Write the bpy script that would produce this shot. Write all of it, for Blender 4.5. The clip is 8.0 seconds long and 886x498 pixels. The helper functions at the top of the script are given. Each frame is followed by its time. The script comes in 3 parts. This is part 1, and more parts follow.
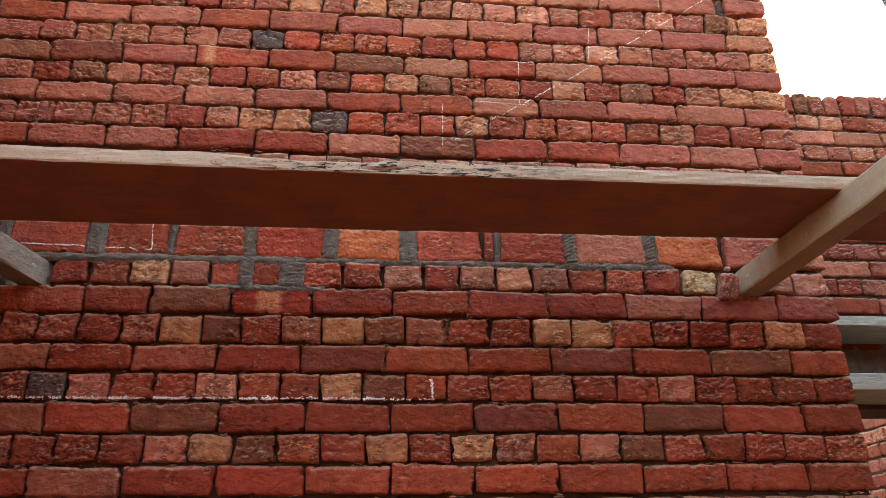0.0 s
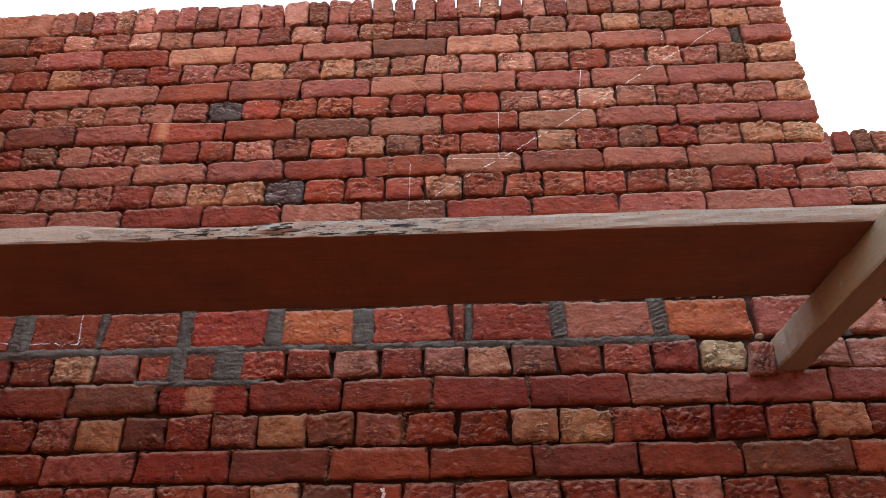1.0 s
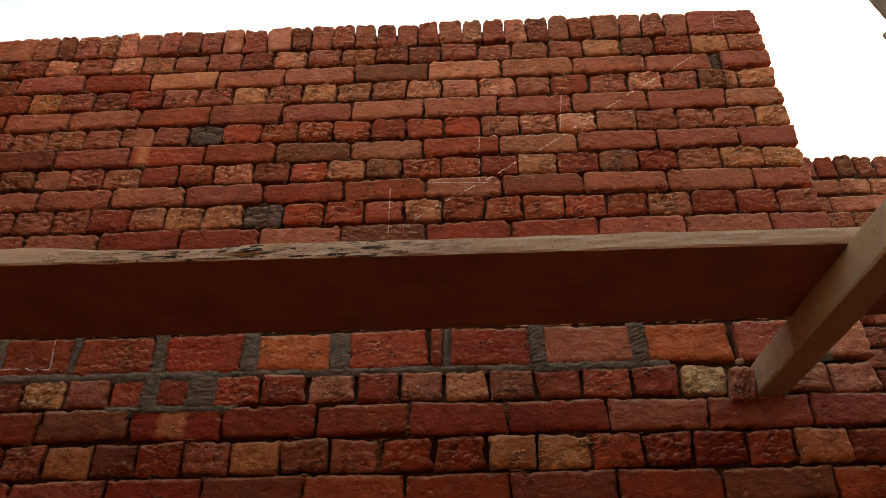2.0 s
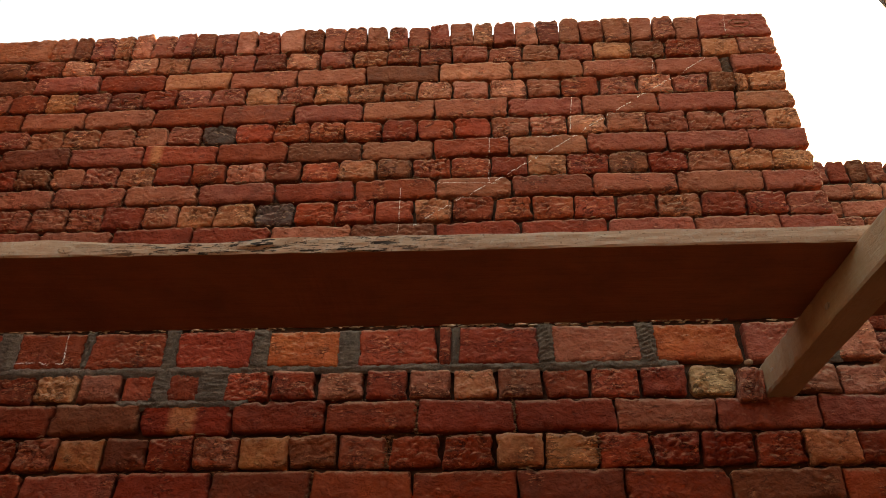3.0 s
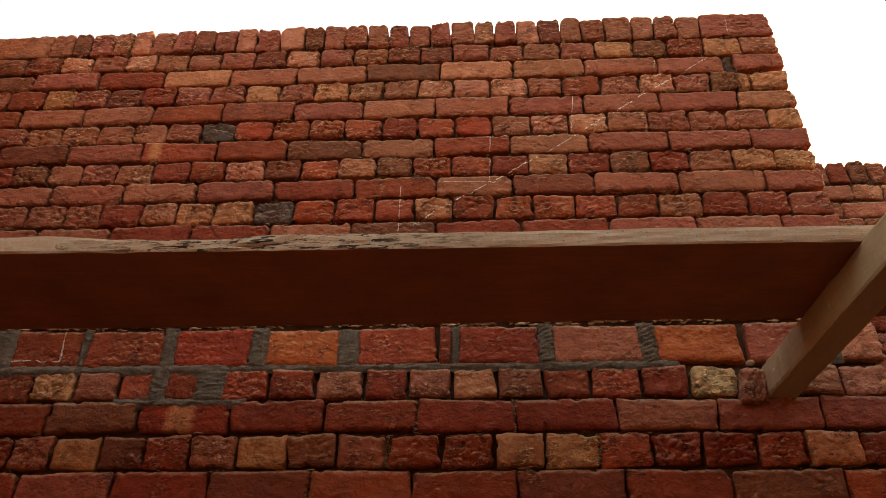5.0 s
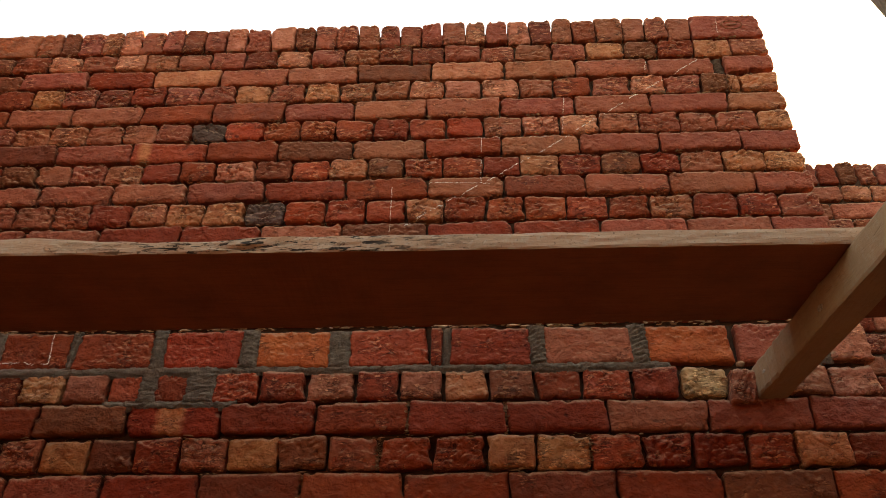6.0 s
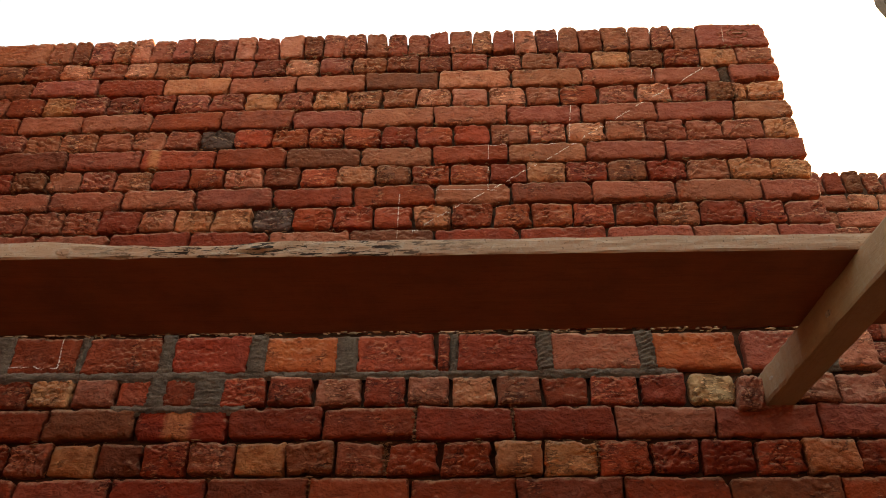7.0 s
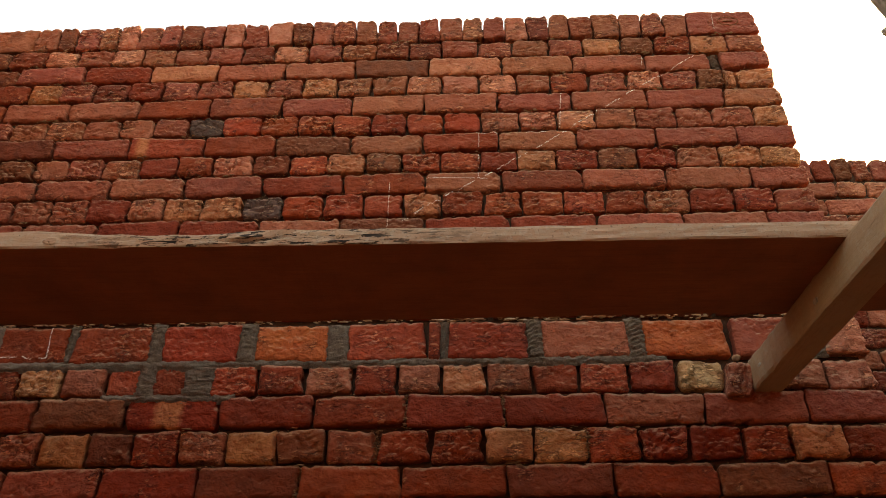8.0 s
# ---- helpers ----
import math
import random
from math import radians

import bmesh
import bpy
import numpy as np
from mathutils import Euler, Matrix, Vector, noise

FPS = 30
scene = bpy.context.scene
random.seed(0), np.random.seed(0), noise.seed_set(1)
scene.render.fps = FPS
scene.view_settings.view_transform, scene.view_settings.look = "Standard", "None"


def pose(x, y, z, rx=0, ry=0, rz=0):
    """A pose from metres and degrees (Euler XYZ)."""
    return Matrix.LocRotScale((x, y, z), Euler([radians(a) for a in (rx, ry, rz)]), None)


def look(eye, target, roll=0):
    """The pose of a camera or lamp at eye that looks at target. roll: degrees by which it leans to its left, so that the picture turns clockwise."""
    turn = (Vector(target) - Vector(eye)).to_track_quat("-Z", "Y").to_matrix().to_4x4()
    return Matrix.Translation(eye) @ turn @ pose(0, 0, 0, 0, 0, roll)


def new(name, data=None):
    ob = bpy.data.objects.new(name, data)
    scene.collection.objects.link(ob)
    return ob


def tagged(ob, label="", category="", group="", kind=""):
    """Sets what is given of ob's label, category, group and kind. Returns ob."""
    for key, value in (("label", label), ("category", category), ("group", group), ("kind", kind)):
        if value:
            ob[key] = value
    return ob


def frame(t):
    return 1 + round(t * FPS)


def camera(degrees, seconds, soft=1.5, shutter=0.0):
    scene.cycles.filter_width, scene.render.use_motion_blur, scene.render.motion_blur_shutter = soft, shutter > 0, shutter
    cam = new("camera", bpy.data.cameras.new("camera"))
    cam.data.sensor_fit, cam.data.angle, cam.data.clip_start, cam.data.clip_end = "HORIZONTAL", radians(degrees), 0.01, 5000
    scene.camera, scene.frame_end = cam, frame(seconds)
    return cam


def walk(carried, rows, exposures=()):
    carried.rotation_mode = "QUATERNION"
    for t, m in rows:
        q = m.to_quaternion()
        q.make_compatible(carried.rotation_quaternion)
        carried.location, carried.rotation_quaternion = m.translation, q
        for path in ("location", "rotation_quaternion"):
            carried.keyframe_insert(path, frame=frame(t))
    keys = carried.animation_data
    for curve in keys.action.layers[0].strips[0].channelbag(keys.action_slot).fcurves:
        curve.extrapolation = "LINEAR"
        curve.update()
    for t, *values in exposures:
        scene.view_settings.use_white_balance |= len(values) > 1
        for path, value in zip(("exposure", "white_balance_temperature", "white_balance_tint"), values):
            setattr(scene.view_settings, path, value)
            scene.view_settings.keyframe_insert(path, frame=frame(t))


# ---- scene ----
from mathutils.bvhtree import BVHTree

cam = camera(62.9, 8.0, soft=0.6)
PATH = [
    (0, (-0.333, -2.166, 1.412), (-0.153, -0.344, 2.216), -1.0),
    (0.2, (-0.254, -2.094, 1.44), (-0.163, -0.29, 2.299), -1.4),
    (0.3, (-0.216, -2.048, 1.455), (-0.172, -0.26, 2.349), -1.0),
    (0.5, (-0.083, -1.944, 1.464), (-0.158, -0.207, 2.452), 0.8),
    (0.7, (0.005, -1.897, 1.495), (-0.115, -0.167, 2.492), 1.4),
    (0.8, (0.031, -1.883, 1.507), (-0.076, -0.146, 2.494), 1.0),
    (1, (0.081, -1.838, 1.527), (-0.003, -0.121, 2.549), -0.3),
    (1.2, (0.088, -1.842, 1.542), (-0.003, -0.143, 2.594), -0.2),
    (1.5, (0.108, -1.816, 1.524), (0.017, -0.152, 2.629), -0.8),
    (1.7, (0.118, -1.818, 1.532), (0.047, -0.137, 2.613), -0.7),
    (2.8, (0.136, -1.81, 1.495), (0.052, -0.152, 2.611), 0.3),
    (3, (0.13, -1.813, 1.499), (0.034, -0.148, 2.603), 0.5),
    (3.5, (0.133, -1.811, 1.5), (0.022, -0.153, 2.613), 1.2),
    (4, (0.124, -1.81, 1.503), (0.029, -0.148, 2.611), 0.9),
    (4.5, (0.122, -1.8, 1.498), (0.028, -0.137, 2.605), 0.8),
    (6, (0.122, -1.801, 1.506), (0.056, -0.136, 2.611), 0.2),
    (6.5, (0.121, -1.804, 1.501), (0.071, -0.143, 2.615), 0.2),
    (7, (0.114, -1.803, 1.493), (0.036, -0.153, 2.62), 0.6),
    (7.5, (0.119, -1.808, 1.503), (0.053, -0.154, 2.625), 0.3),
    (8, (0.116, -1.802, 1.494), (0.062, -0.133, 2.594), 0.0),
]
EXPOSURES = [(0.0, 3.70, 7400, -8), (0.5, 3.55, 6600, -7), (1.0, 3.45, 6900, -3), (1.3, 2.86, 8500, 2), (1.5, 2.10, 10500, 15), (1.7, 2.33, 12000, 5),
             (3.0, 2.60, 13500, 5), (3.5, 2.60, 13500, 5), (8.0, 2.72, 13500, 5)]
walk(cam, [(t, look(eye, target, roll)) for t, eye, target, roll in PATH], EXPOSURES)

# ---- light: hazy sun behind the wall and to the right, sky all round ----
SUN_WAY = Vector((0.72, 0.48, 0.50)).normalized()      # towards the sun
world = bpy.data.worlds.new("sky")
scene.world = world
world.use_nodes = True
wn = world.node_tree
sky = wn.nodes.new("ShaderNodeTexSky")
sky.sky_type, sky.sun_disc = "NISHITA", False
sky.sun_elevation = math.asin(SUN_WAY.z)
sky.sun_rotation = math.atan2(SUN_WAY.x, SUN_WAY.y)
sky.air_density, sky.dust_density = 1.0, 2.5
wn.nodes["Background"].inputs["Strength"].default_value = 0.15
wn.links.new(sky.outputs[0], wn.nodes["Background"].inputs["Color"])
sun = new("sun", bpy.data.lights.new("sun", "SUN"))
sun.data.energy, sun.data.angle, sun.data.color = 2.0, radians(0.6), (1.0, 0.96, 0.90)
sun.matrix_world = Matrix.Translation((6, 6, 8)) @ SUN_WAY.to_track_quat("Z", "Y").to_matrix().to_4x4()


# ---- materials ----
class Nodes:
    """Small helper to wire one material."""

    def __init__(self, name):
        self.mat = bpy.data.materials.new(name)
        self.mat.use_nodes = True
        self.tree = self.mat.node_tree
        self.shader = self.tree.nodes["Principled BSDF"]
        self.where = self.tree.nodes.new("ShaderNodeNewGeometry").outputs["Position"]

    def node(self, kind, **values):
        n = self.tree.nodes.new(kind)
        for key, value in values.items():
            n.inputs[key].default_value = value
        return n

    def link(self, a, b):
        self.tree.links.new(a, b)

    def noise(self, scale, detail=5.0, rough=0.6, bend=0.0, stretch=None):
        n = self.node("ShaderNodeTexNoise", Scale=scale, Detail=detail, Roughness=rough, Distortion=bend)
        if stretch:
            m = self.node("ShaderNodeMapping", Scale=stretch)
            self.link(self.where, m.inputs[0])
            self.link(m.outputs[0], n.inputs["Vector"])
        else:
            self.link(self.where, n.inputs["Vector"])
        return n.outputs["Fac"]

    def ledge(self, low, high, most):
        """Paler on what faces upwards: a dusting, and light from above put into the colour."""
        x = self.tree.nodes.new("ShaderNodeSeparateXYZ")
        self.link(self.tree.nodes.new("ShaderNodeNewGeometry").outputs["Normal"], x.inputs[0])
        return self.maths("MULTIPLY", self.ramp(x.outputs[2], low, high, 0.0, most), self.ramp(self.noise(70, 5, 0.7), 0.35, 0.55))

    def ramp(self, fac, low, high, a=0.0, b=1.0):
        n = self.node("ShaderNodeMapRange")
        for i, v in enumerate((low, high, a, b)):
            n.inputs[i + 1].default_value = v
        self.link(fac, n.inputs[0])
        return n.outputs[0]

    def mix(self, fac, a, b, how="MIX"):
        n = self.tree.nodes.new("ShaderNodeMix")
        n.data_type, n.blend_type = "RGBA", how
        for slot, v in ((0, fac), (6, a), (7, b)):
            if isinstance(v, (int, float)):
                n.inputs[slot].default_value = v
            elif isinstance(v, tuple):
                n.inputs[slot].default_value = (*v, 1.0)
            else:
                self.link(v, n.inputs[slot])
        return n.outputs[2]

    def maths(self, how, a, b):
        n = self.tree.nodes.new("ShaderNodeMath")
        n.operation = how
        for slot, v in ((0, a), (1, b)):
            if isinstance(v, (int, float)):
                n.inputs[slot].default_value = v
            else:
                self.link(v, n.inputs[slot])
        return n.outputs[0]

    def done(self, colour, height=None, depth=0.004, rough=0.9, strength=0.8):
        self.link(colour, self.shader.inputs["Base Color"])
        self.shader.inputs["Roughness"].default_value = rough
        self.shader.inputs["Specular IOR Level"].default_value = 0.25
        if height is not None:
            b = self.node("ShaderNodeBump", Strength=strength, Distance=depth)
            self.link(height, b.inputs["Height"])
            self.link(b.outputs[0], self.shader.inputs["Normal"])
        return self.mat


def fired_clay(name, base, other, dust_and_light=0.35, sooty=0.3, vary=0.24, band=None, tear=0.0):
    """Hand-moulded clay: kiln tones, a dusting and painted highlights on what stands proud or faces up, soot, folds and
    fissures; tear: how much of it is torn.
    """
    k = Nodes(name)
    rand = k.tree.nodes.new("ShaderNodeObjectInfo").outputs["Random"]
    isle = k.tree.nodes.new("ShaderNodeNewGeometry").outputs["Random Per Island"]
    rand = k.maths("FRACT", k.maths("ADD", rand, isle), 0.0)
    pale = tuple(1.25 * v + 0.045 for v in base)
    c = k.mix(k.ramp(k.noise(13, 5, 0.6, 0.3), 0.38, 0.62), base, other)
    c = k.mix(k.ramp(k.noise(6, 4, 0.55, 0.4), 0.50, 0.66, 0.0, 0.40), c, tuple(0.62 * v for v in other))
    if band:                                             # pale mark where another brick lay on it in the kiln
        x = k.tree.nodes.new("ShaderNodeSeparateXYZ")
        k.link(k.where, x.inputs[0])
        x = k.maths("ADD", x.outputs[0], k.ramp(k.noise(40, 4), 0, 1, -0.014, 0.014))
        inside = k.maths("MULTIPLY", k.ramp(x, band[0] - 0.010, band[0] + 0.008), k.ramp(x, band[1] + 0.010, band[1] - 0.008))
        c = k.mix(k.maths("MULTIPLY", inside, 0.75), c, (0.46, 0.17, 0.075))
    c = k.mix(k.ramp(k.noise(170, 4, 0.7), 0.45, 0.70, 0.0, 0.22), c, tuple(0.5 * v for v in base))
    c = k.mix(k.ramp(k.noise(22, 7, 0.66, 0.3), 0.50, 0.68, 0.0, dust_and_light), c, pale)
    c = k.mix(k.ramp(k.noise(9, 7, 0.68, 0.5), 0.57, 0.70, 0.0, sooty), c, (0.040, 0.024, 0.020))
    h = k.node("ShaderNodeHueSaturation")
    k.link(k.ramp(rand, 0, 1, 1 - vary * 0.5, 1 + vary * 0.5), h.inputs["Value"])
    k.link(k.ramp(k.maths("FRACT", k.maths("MULTIPLY", rand, 17.3), 0.0), 0, 1, 0.497, 0.504), h.inputs["Hue"])
    # fissures along the brick where the clay tore, in some places only; their crumbled lips carry painted highlights
    torn = k.ramp(k.maths("ADD", k.noise(14, 3, 0.6), k.ramp(rand, 0, 1, tear - 0.10, tear + 0.06)), 0.50, 0.58)
    rift = k.maths("ABSOLUTE", k.maths("SUBTRACT", k.noise(42, 5, 0.58, 0.15, (0.55, 1.0, 1.3)), 0.5), 0.0)
    lip = k.maths("MULTIPLY", torn, k.ramp(k.noise(88, 4, 0.60, 0.3, (0.5, 1.0, 1.3)), 0.550, 0.590, 0.0, 0.55 + 0.7 * dust_and_light))
    rift = k.maths("MULTIPLY", torn, k.ramp(rift, 0.022, 0.004))
    waves = k.noise(34, 3, 0.52, 0.2, (0.8, 1.0, 1.1))
    # ridges of the relief mixed paler, worn and with highlights painted in
    c = k.mix(k.ramp(waves, 0.54, 0.72, 0.0, 0.8 * dust_and_light), c, pale)
    c = k.mix(lip, c, tuple(1.25 * v + more for v, more in zip(base, (0.19, 0.120, 0.070))))
    c = k.mix(k.maths("MULTIPLY", rift, 0.65), c, tuple(0.14 * v for v in base))
    # upward faces mixed paler: a dusting plus painted light from above
    c = k.mix(k.ledge(0.10, 0.50, 0.36 + 0.6 * dust_and_light), c, (0.46, 0.28, 0.185))
    k.link(c, h.inputs["Color"])
    high = k.maths("ADD", k.maths("MULTIPLY", waves, 0.9), k.maths("MULTIPLY", k.noise(260, 3, 0.65), 0.10))
    high = k.maths("ADD", high, k.maths("MULTIPLY", k.ramp(k.noise(105, 4, 0.65), 0.34, 0.50), 0.12))
    high = k.maths("SUBTRACT", k.maths("ADD", high, k.maths("MULTIPLY", lip, 0.25)), k.maths("MULTIPLY", rift, 0.40))
    return k.done(h.outputs[0], high, 0.019, 0.92, 1.0)


# tones of clay, each as the torn end of a brick and as its smoother moulded side
TONES = {
    "r": ("red_clay", (0.226, 0.034, 0.013), (0.178, 0.026, 0.010), 0.28, 0.25),
    "R": ("bright_red_clay", (0.335, 0.047, 0.019), (0.265, 0.035, 0.014), 0.25, 0.15),
    "o": ("orange_clay", (0.305, 0.055, 0.021), (0.242, 0.039, 0.016), 0.38, 0.25),
    "O": ("bright_orange_clay", (0.385, 0.088, 0.028), (0.320, 0.060, 0.020), 0.40, 0.15),
    "p": ("rose_clay", (0.278, 0.066, 0.037), (0.226, 0.048, 0.027), 0.42, 0.25),
    "q": ("pale_rose_clay", (0.415, 0.135, 0.077), (0.330, 0.087, 0.049), 0.62, 0.20),
    "m": ("banded_clay", (0.231, 0.025, 0.010), (0.188, 0.020, 0.009), 0.20, 0.3, 0.2, (-0.700, -0.632)),
    "n": ("streaked_clay", (0.292, 0.046, 0.021), (0.240, 0.033, 0.015), 0.35, 0.3, 0.2, (-0.965, -0.932)),
    "t": ("tan_clay", (0.295, 0.087, 0.045), (0.242, 0.063, 0.032), 0.48, 0.35),
    "y": ("buff_clay", (0.400, 0.142, 0.066), (0.310, 0.090, 0.041), 0.50, 0.35),
    "Y": ("yellow_clay", (0.440, 0.190, 0.085), (0.330, 0.110, 0.044), 0.55, 0.40),
    "b": ("overburnt_clay", (0.085, 0.056, 0.047), (0.105, 0.052, 0.040), 0.22, 0.5),
    "K": ("sooty_clay", (0.240, 0.050, 0.022), (0.160, 0.035, 0.018), 0.35, 1.0),
    "d": ("dark_clay", (0.190, 0.052, 0.023), (0.142, 0.038, 0.017), 0.32, 0.4),
    "D": ("dusky_red_clay", (0.195, 0.040, 0.019), (0.148, 0.031, 0.015), 0.25, 0.3),
    "g": ("lime_stained_clay", (0.500, 0.290, 0.145), (0.360, 0.180, 0.082), 0.5, 0.75, 0.1),
}
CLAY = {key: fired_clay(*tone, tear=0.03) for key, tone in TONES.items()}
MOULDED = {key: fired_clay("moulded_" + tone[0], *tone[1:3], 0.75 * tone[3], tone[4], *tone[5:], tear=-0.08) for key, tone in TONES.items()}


def earth(name, base, other, scale=1.0, depth=0.006, top_light=0.5):
    k = Nodes(name)
    c = k.mix(k.ramp(k.noise(16 * scale, 6, 0.7), 0.35, 0.65), base, other)
    c = k.mix(k.ramp(k.noise(140 * scale, 3, 0.7), 0.45, 0.8, 0.0, 0.5), c, tuple(1.6 * v for v in base))
    # tops of the lumps coloured paler, as lit from above
    c = k.mix(k.ledge(0.15, 0.6, top_light), c, tuple(1.7 * v for v in base))
    high = k.maths("ADD", k.noise(60 * scale, 6, 0.75), k.ramp(k.noise(260 * scale, 3), 0, 1, 0, 0.4))
    return k.done(c, high, depth, 0.95, 0.9)


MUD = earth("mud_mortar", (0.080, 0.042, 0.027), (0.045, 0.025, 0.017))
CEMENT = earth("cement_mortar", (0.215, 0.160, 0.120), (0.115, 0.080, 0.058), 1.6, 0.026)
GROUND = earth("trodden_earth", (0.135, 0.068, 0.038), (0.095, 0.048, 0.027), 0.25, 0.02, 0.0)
DRY_MUD = earth("dry_mud", (0.27, 0.155, 0.09), (0.17, 0.09, 0.055))
PALE_MUD = earth("pale_mud", (0.46, 0.31, 0.19), (0.34, 0.20, 0.12))
CHALK = earth("chalk", (0.72, 0.66, 0.60), (0.60, 0.52, 0.46), 2.0, 0.001)


def timber(name, base, other, dark, along, splash=0.0, cracks=0.5, relief=0.7, worn=None):
    """Wood with its grain along x, y or z; worn: the stretch of x where the weather has split it."""
    k = Nodes(name)
    stretch = tuple(0.06 if axis == along else 1.0 for axis in "xyz")
    fine = tuple(0.05 if axis == along else 1.0 for axis in "xyz")
    grain = k.noise(55, 6, 0.65, 0.8, stretch)
    c = k.mix(k.ramp(grain, 0.35, 0.65), base, other)
    c = k.mix(k.ramp(k.noise(6, 7, 0.7), 0.40, 0.66, 0.0, 0.6), c, dark)
    split = k.maths("ABSOLUTE", k.maths("SUBTRACT", k.noise(70, 4, 0.6, 1.0, fine), 0.5), 0.0)
    split = k.ramp(split, 0.0, 0.030)
    if worn:
        x = k.tree.nodes.new("ShaderNodeSeparateXYZ")
        k.link(k.where, x.inputs[0])
        zone = k.maths("MULTIPLY", k.ramp(x.outputs[0], worn[0] - 0.12, worn[0] + 0.12), k.ramp(x.outputs[0], worn[1] + 0.15, worn[1] - 0.15))
        gaps = k.ramp(k.noise(150, 6, 0.70, 0.5, tuple(0.16 if axis == along else 1.0 for axis in "xyz")), 0.480, 0.440)
        deep = k.maths("MULTIPLY", zone, gaps)
        split = k.maths("MULTIPLY", split, k.maths("SUBTRACT", 1.0, deep))
    c = k.mix(k.maths("MULTIPLY", k.maths("SUBTRACT", 1.0, split), cracks), c, tuple(0.25 * v for v in dark))
    if splash:
        spots = k.ramp(k.noise(60, 7, 0.75, 0.5), 0.50, 0.62, 0.0, splash)
        c = k.mix(spots, c, (0.36, 0.32, 0.26))
    if worn:
        c = k.mix(k.ramp(k.noise(150, 4, 0.6), 0.60, 0.68, 0.0, 0.65), c, tuple(0.30 * v for v in dark))
        c = k.mix(deep, c, tuple(0.06 * v for v in dark))
    high = k.maths("ADD", k.maths("ADD", k.maths("MULTIPLY", grain, 0.5), split), k.ramp(k.noise(180, 4, 0.7), 0, 1, 0, 0.9))
    return k.done(c, high, 0.005, 0.85, relief)


PLANK_WOOD = timber("brown_shuttering_wood", (0.280, 0.100, 0.052), (0.245, 0.086, 0.046), (0.155, 0.058, 0.034), "x", 0.0, 0.14, 0.35)
PLANK_EDGE = timber("grey_weathered_wood", (0.365, 0.250, 0.168), (0.345, 0.235, 0.158), (0.25, 0.168, 0.110), "x", 0.5, 0.02, 0.35, (-0.62, 0.08))
PUTLOG_WOOD = timber("sawn_putlog_wood", (0.36, 0.235, 0.145), (0.33, 0.205, 0.125), (0.25, 0.155, 0.095), "y", 0.2, 0.10, 0.4)
PUTLOG_GREY = timber("grey_putlog_wood", (0.255, 0.185, 0.140), (0.225, 0.160, 0.120), (0.160, 0.112, 0.085), "y", 0.2, 0.2)
BOARD_WOOD = timber("pale_board_wood", (0.46, 0.40, 0.31), (0.37, 0.31, 0.24), (0.28, 0.24, 0.19), "x", 0.4, 0.4)
POLE_WOOD = timber("weathered_pole_wood", (0.44, 0.38, 0.32), (0.34, 0.29, 0.24), (0.24, 0.20, 0.165), "z", 0.0, 0.7)


# ---- building helpers ----
def link(name, bm, material, parent=None, label="", smooth=True):
    """One mesh object from a bmesh."""
    mesh = bpy.data.meshes.new(name)
    bm.to_mesh(mesh)
    bm.free()
    for m in material if isinstance(material, (list, tuple)) else (material,):
        mesh.materials.append(m)
    if smooth is not None:
        for poly in mesh.polygons:
            poly.use_smooth = smooth
    ob = new(name, mesh)
    ob.parent = parent
    return tagged(ob, label)


def part(name, bm, material, parent, label="", smooth=True):
    return link(name, bm, material, parent, label, smooth)


def box(bm, x0, x1, y0, y1, z0, z1):
    vs = [bm.verts.new((x, y, z)) for x in (x0, x1) for y in (y0, y1) for z in (z0, z1)]
    for a, b, c, d in ((0, 1, 3, 2), (4, 6, 7, 5), (0, 4, 5, 1), (2, 3, 7, 6), (0, 2, 6, 4), (1, 5, 7, 3)):
        bm.faces.new([vs[i] for i in (a, b, c, d)])


RAND = random.Random(7)


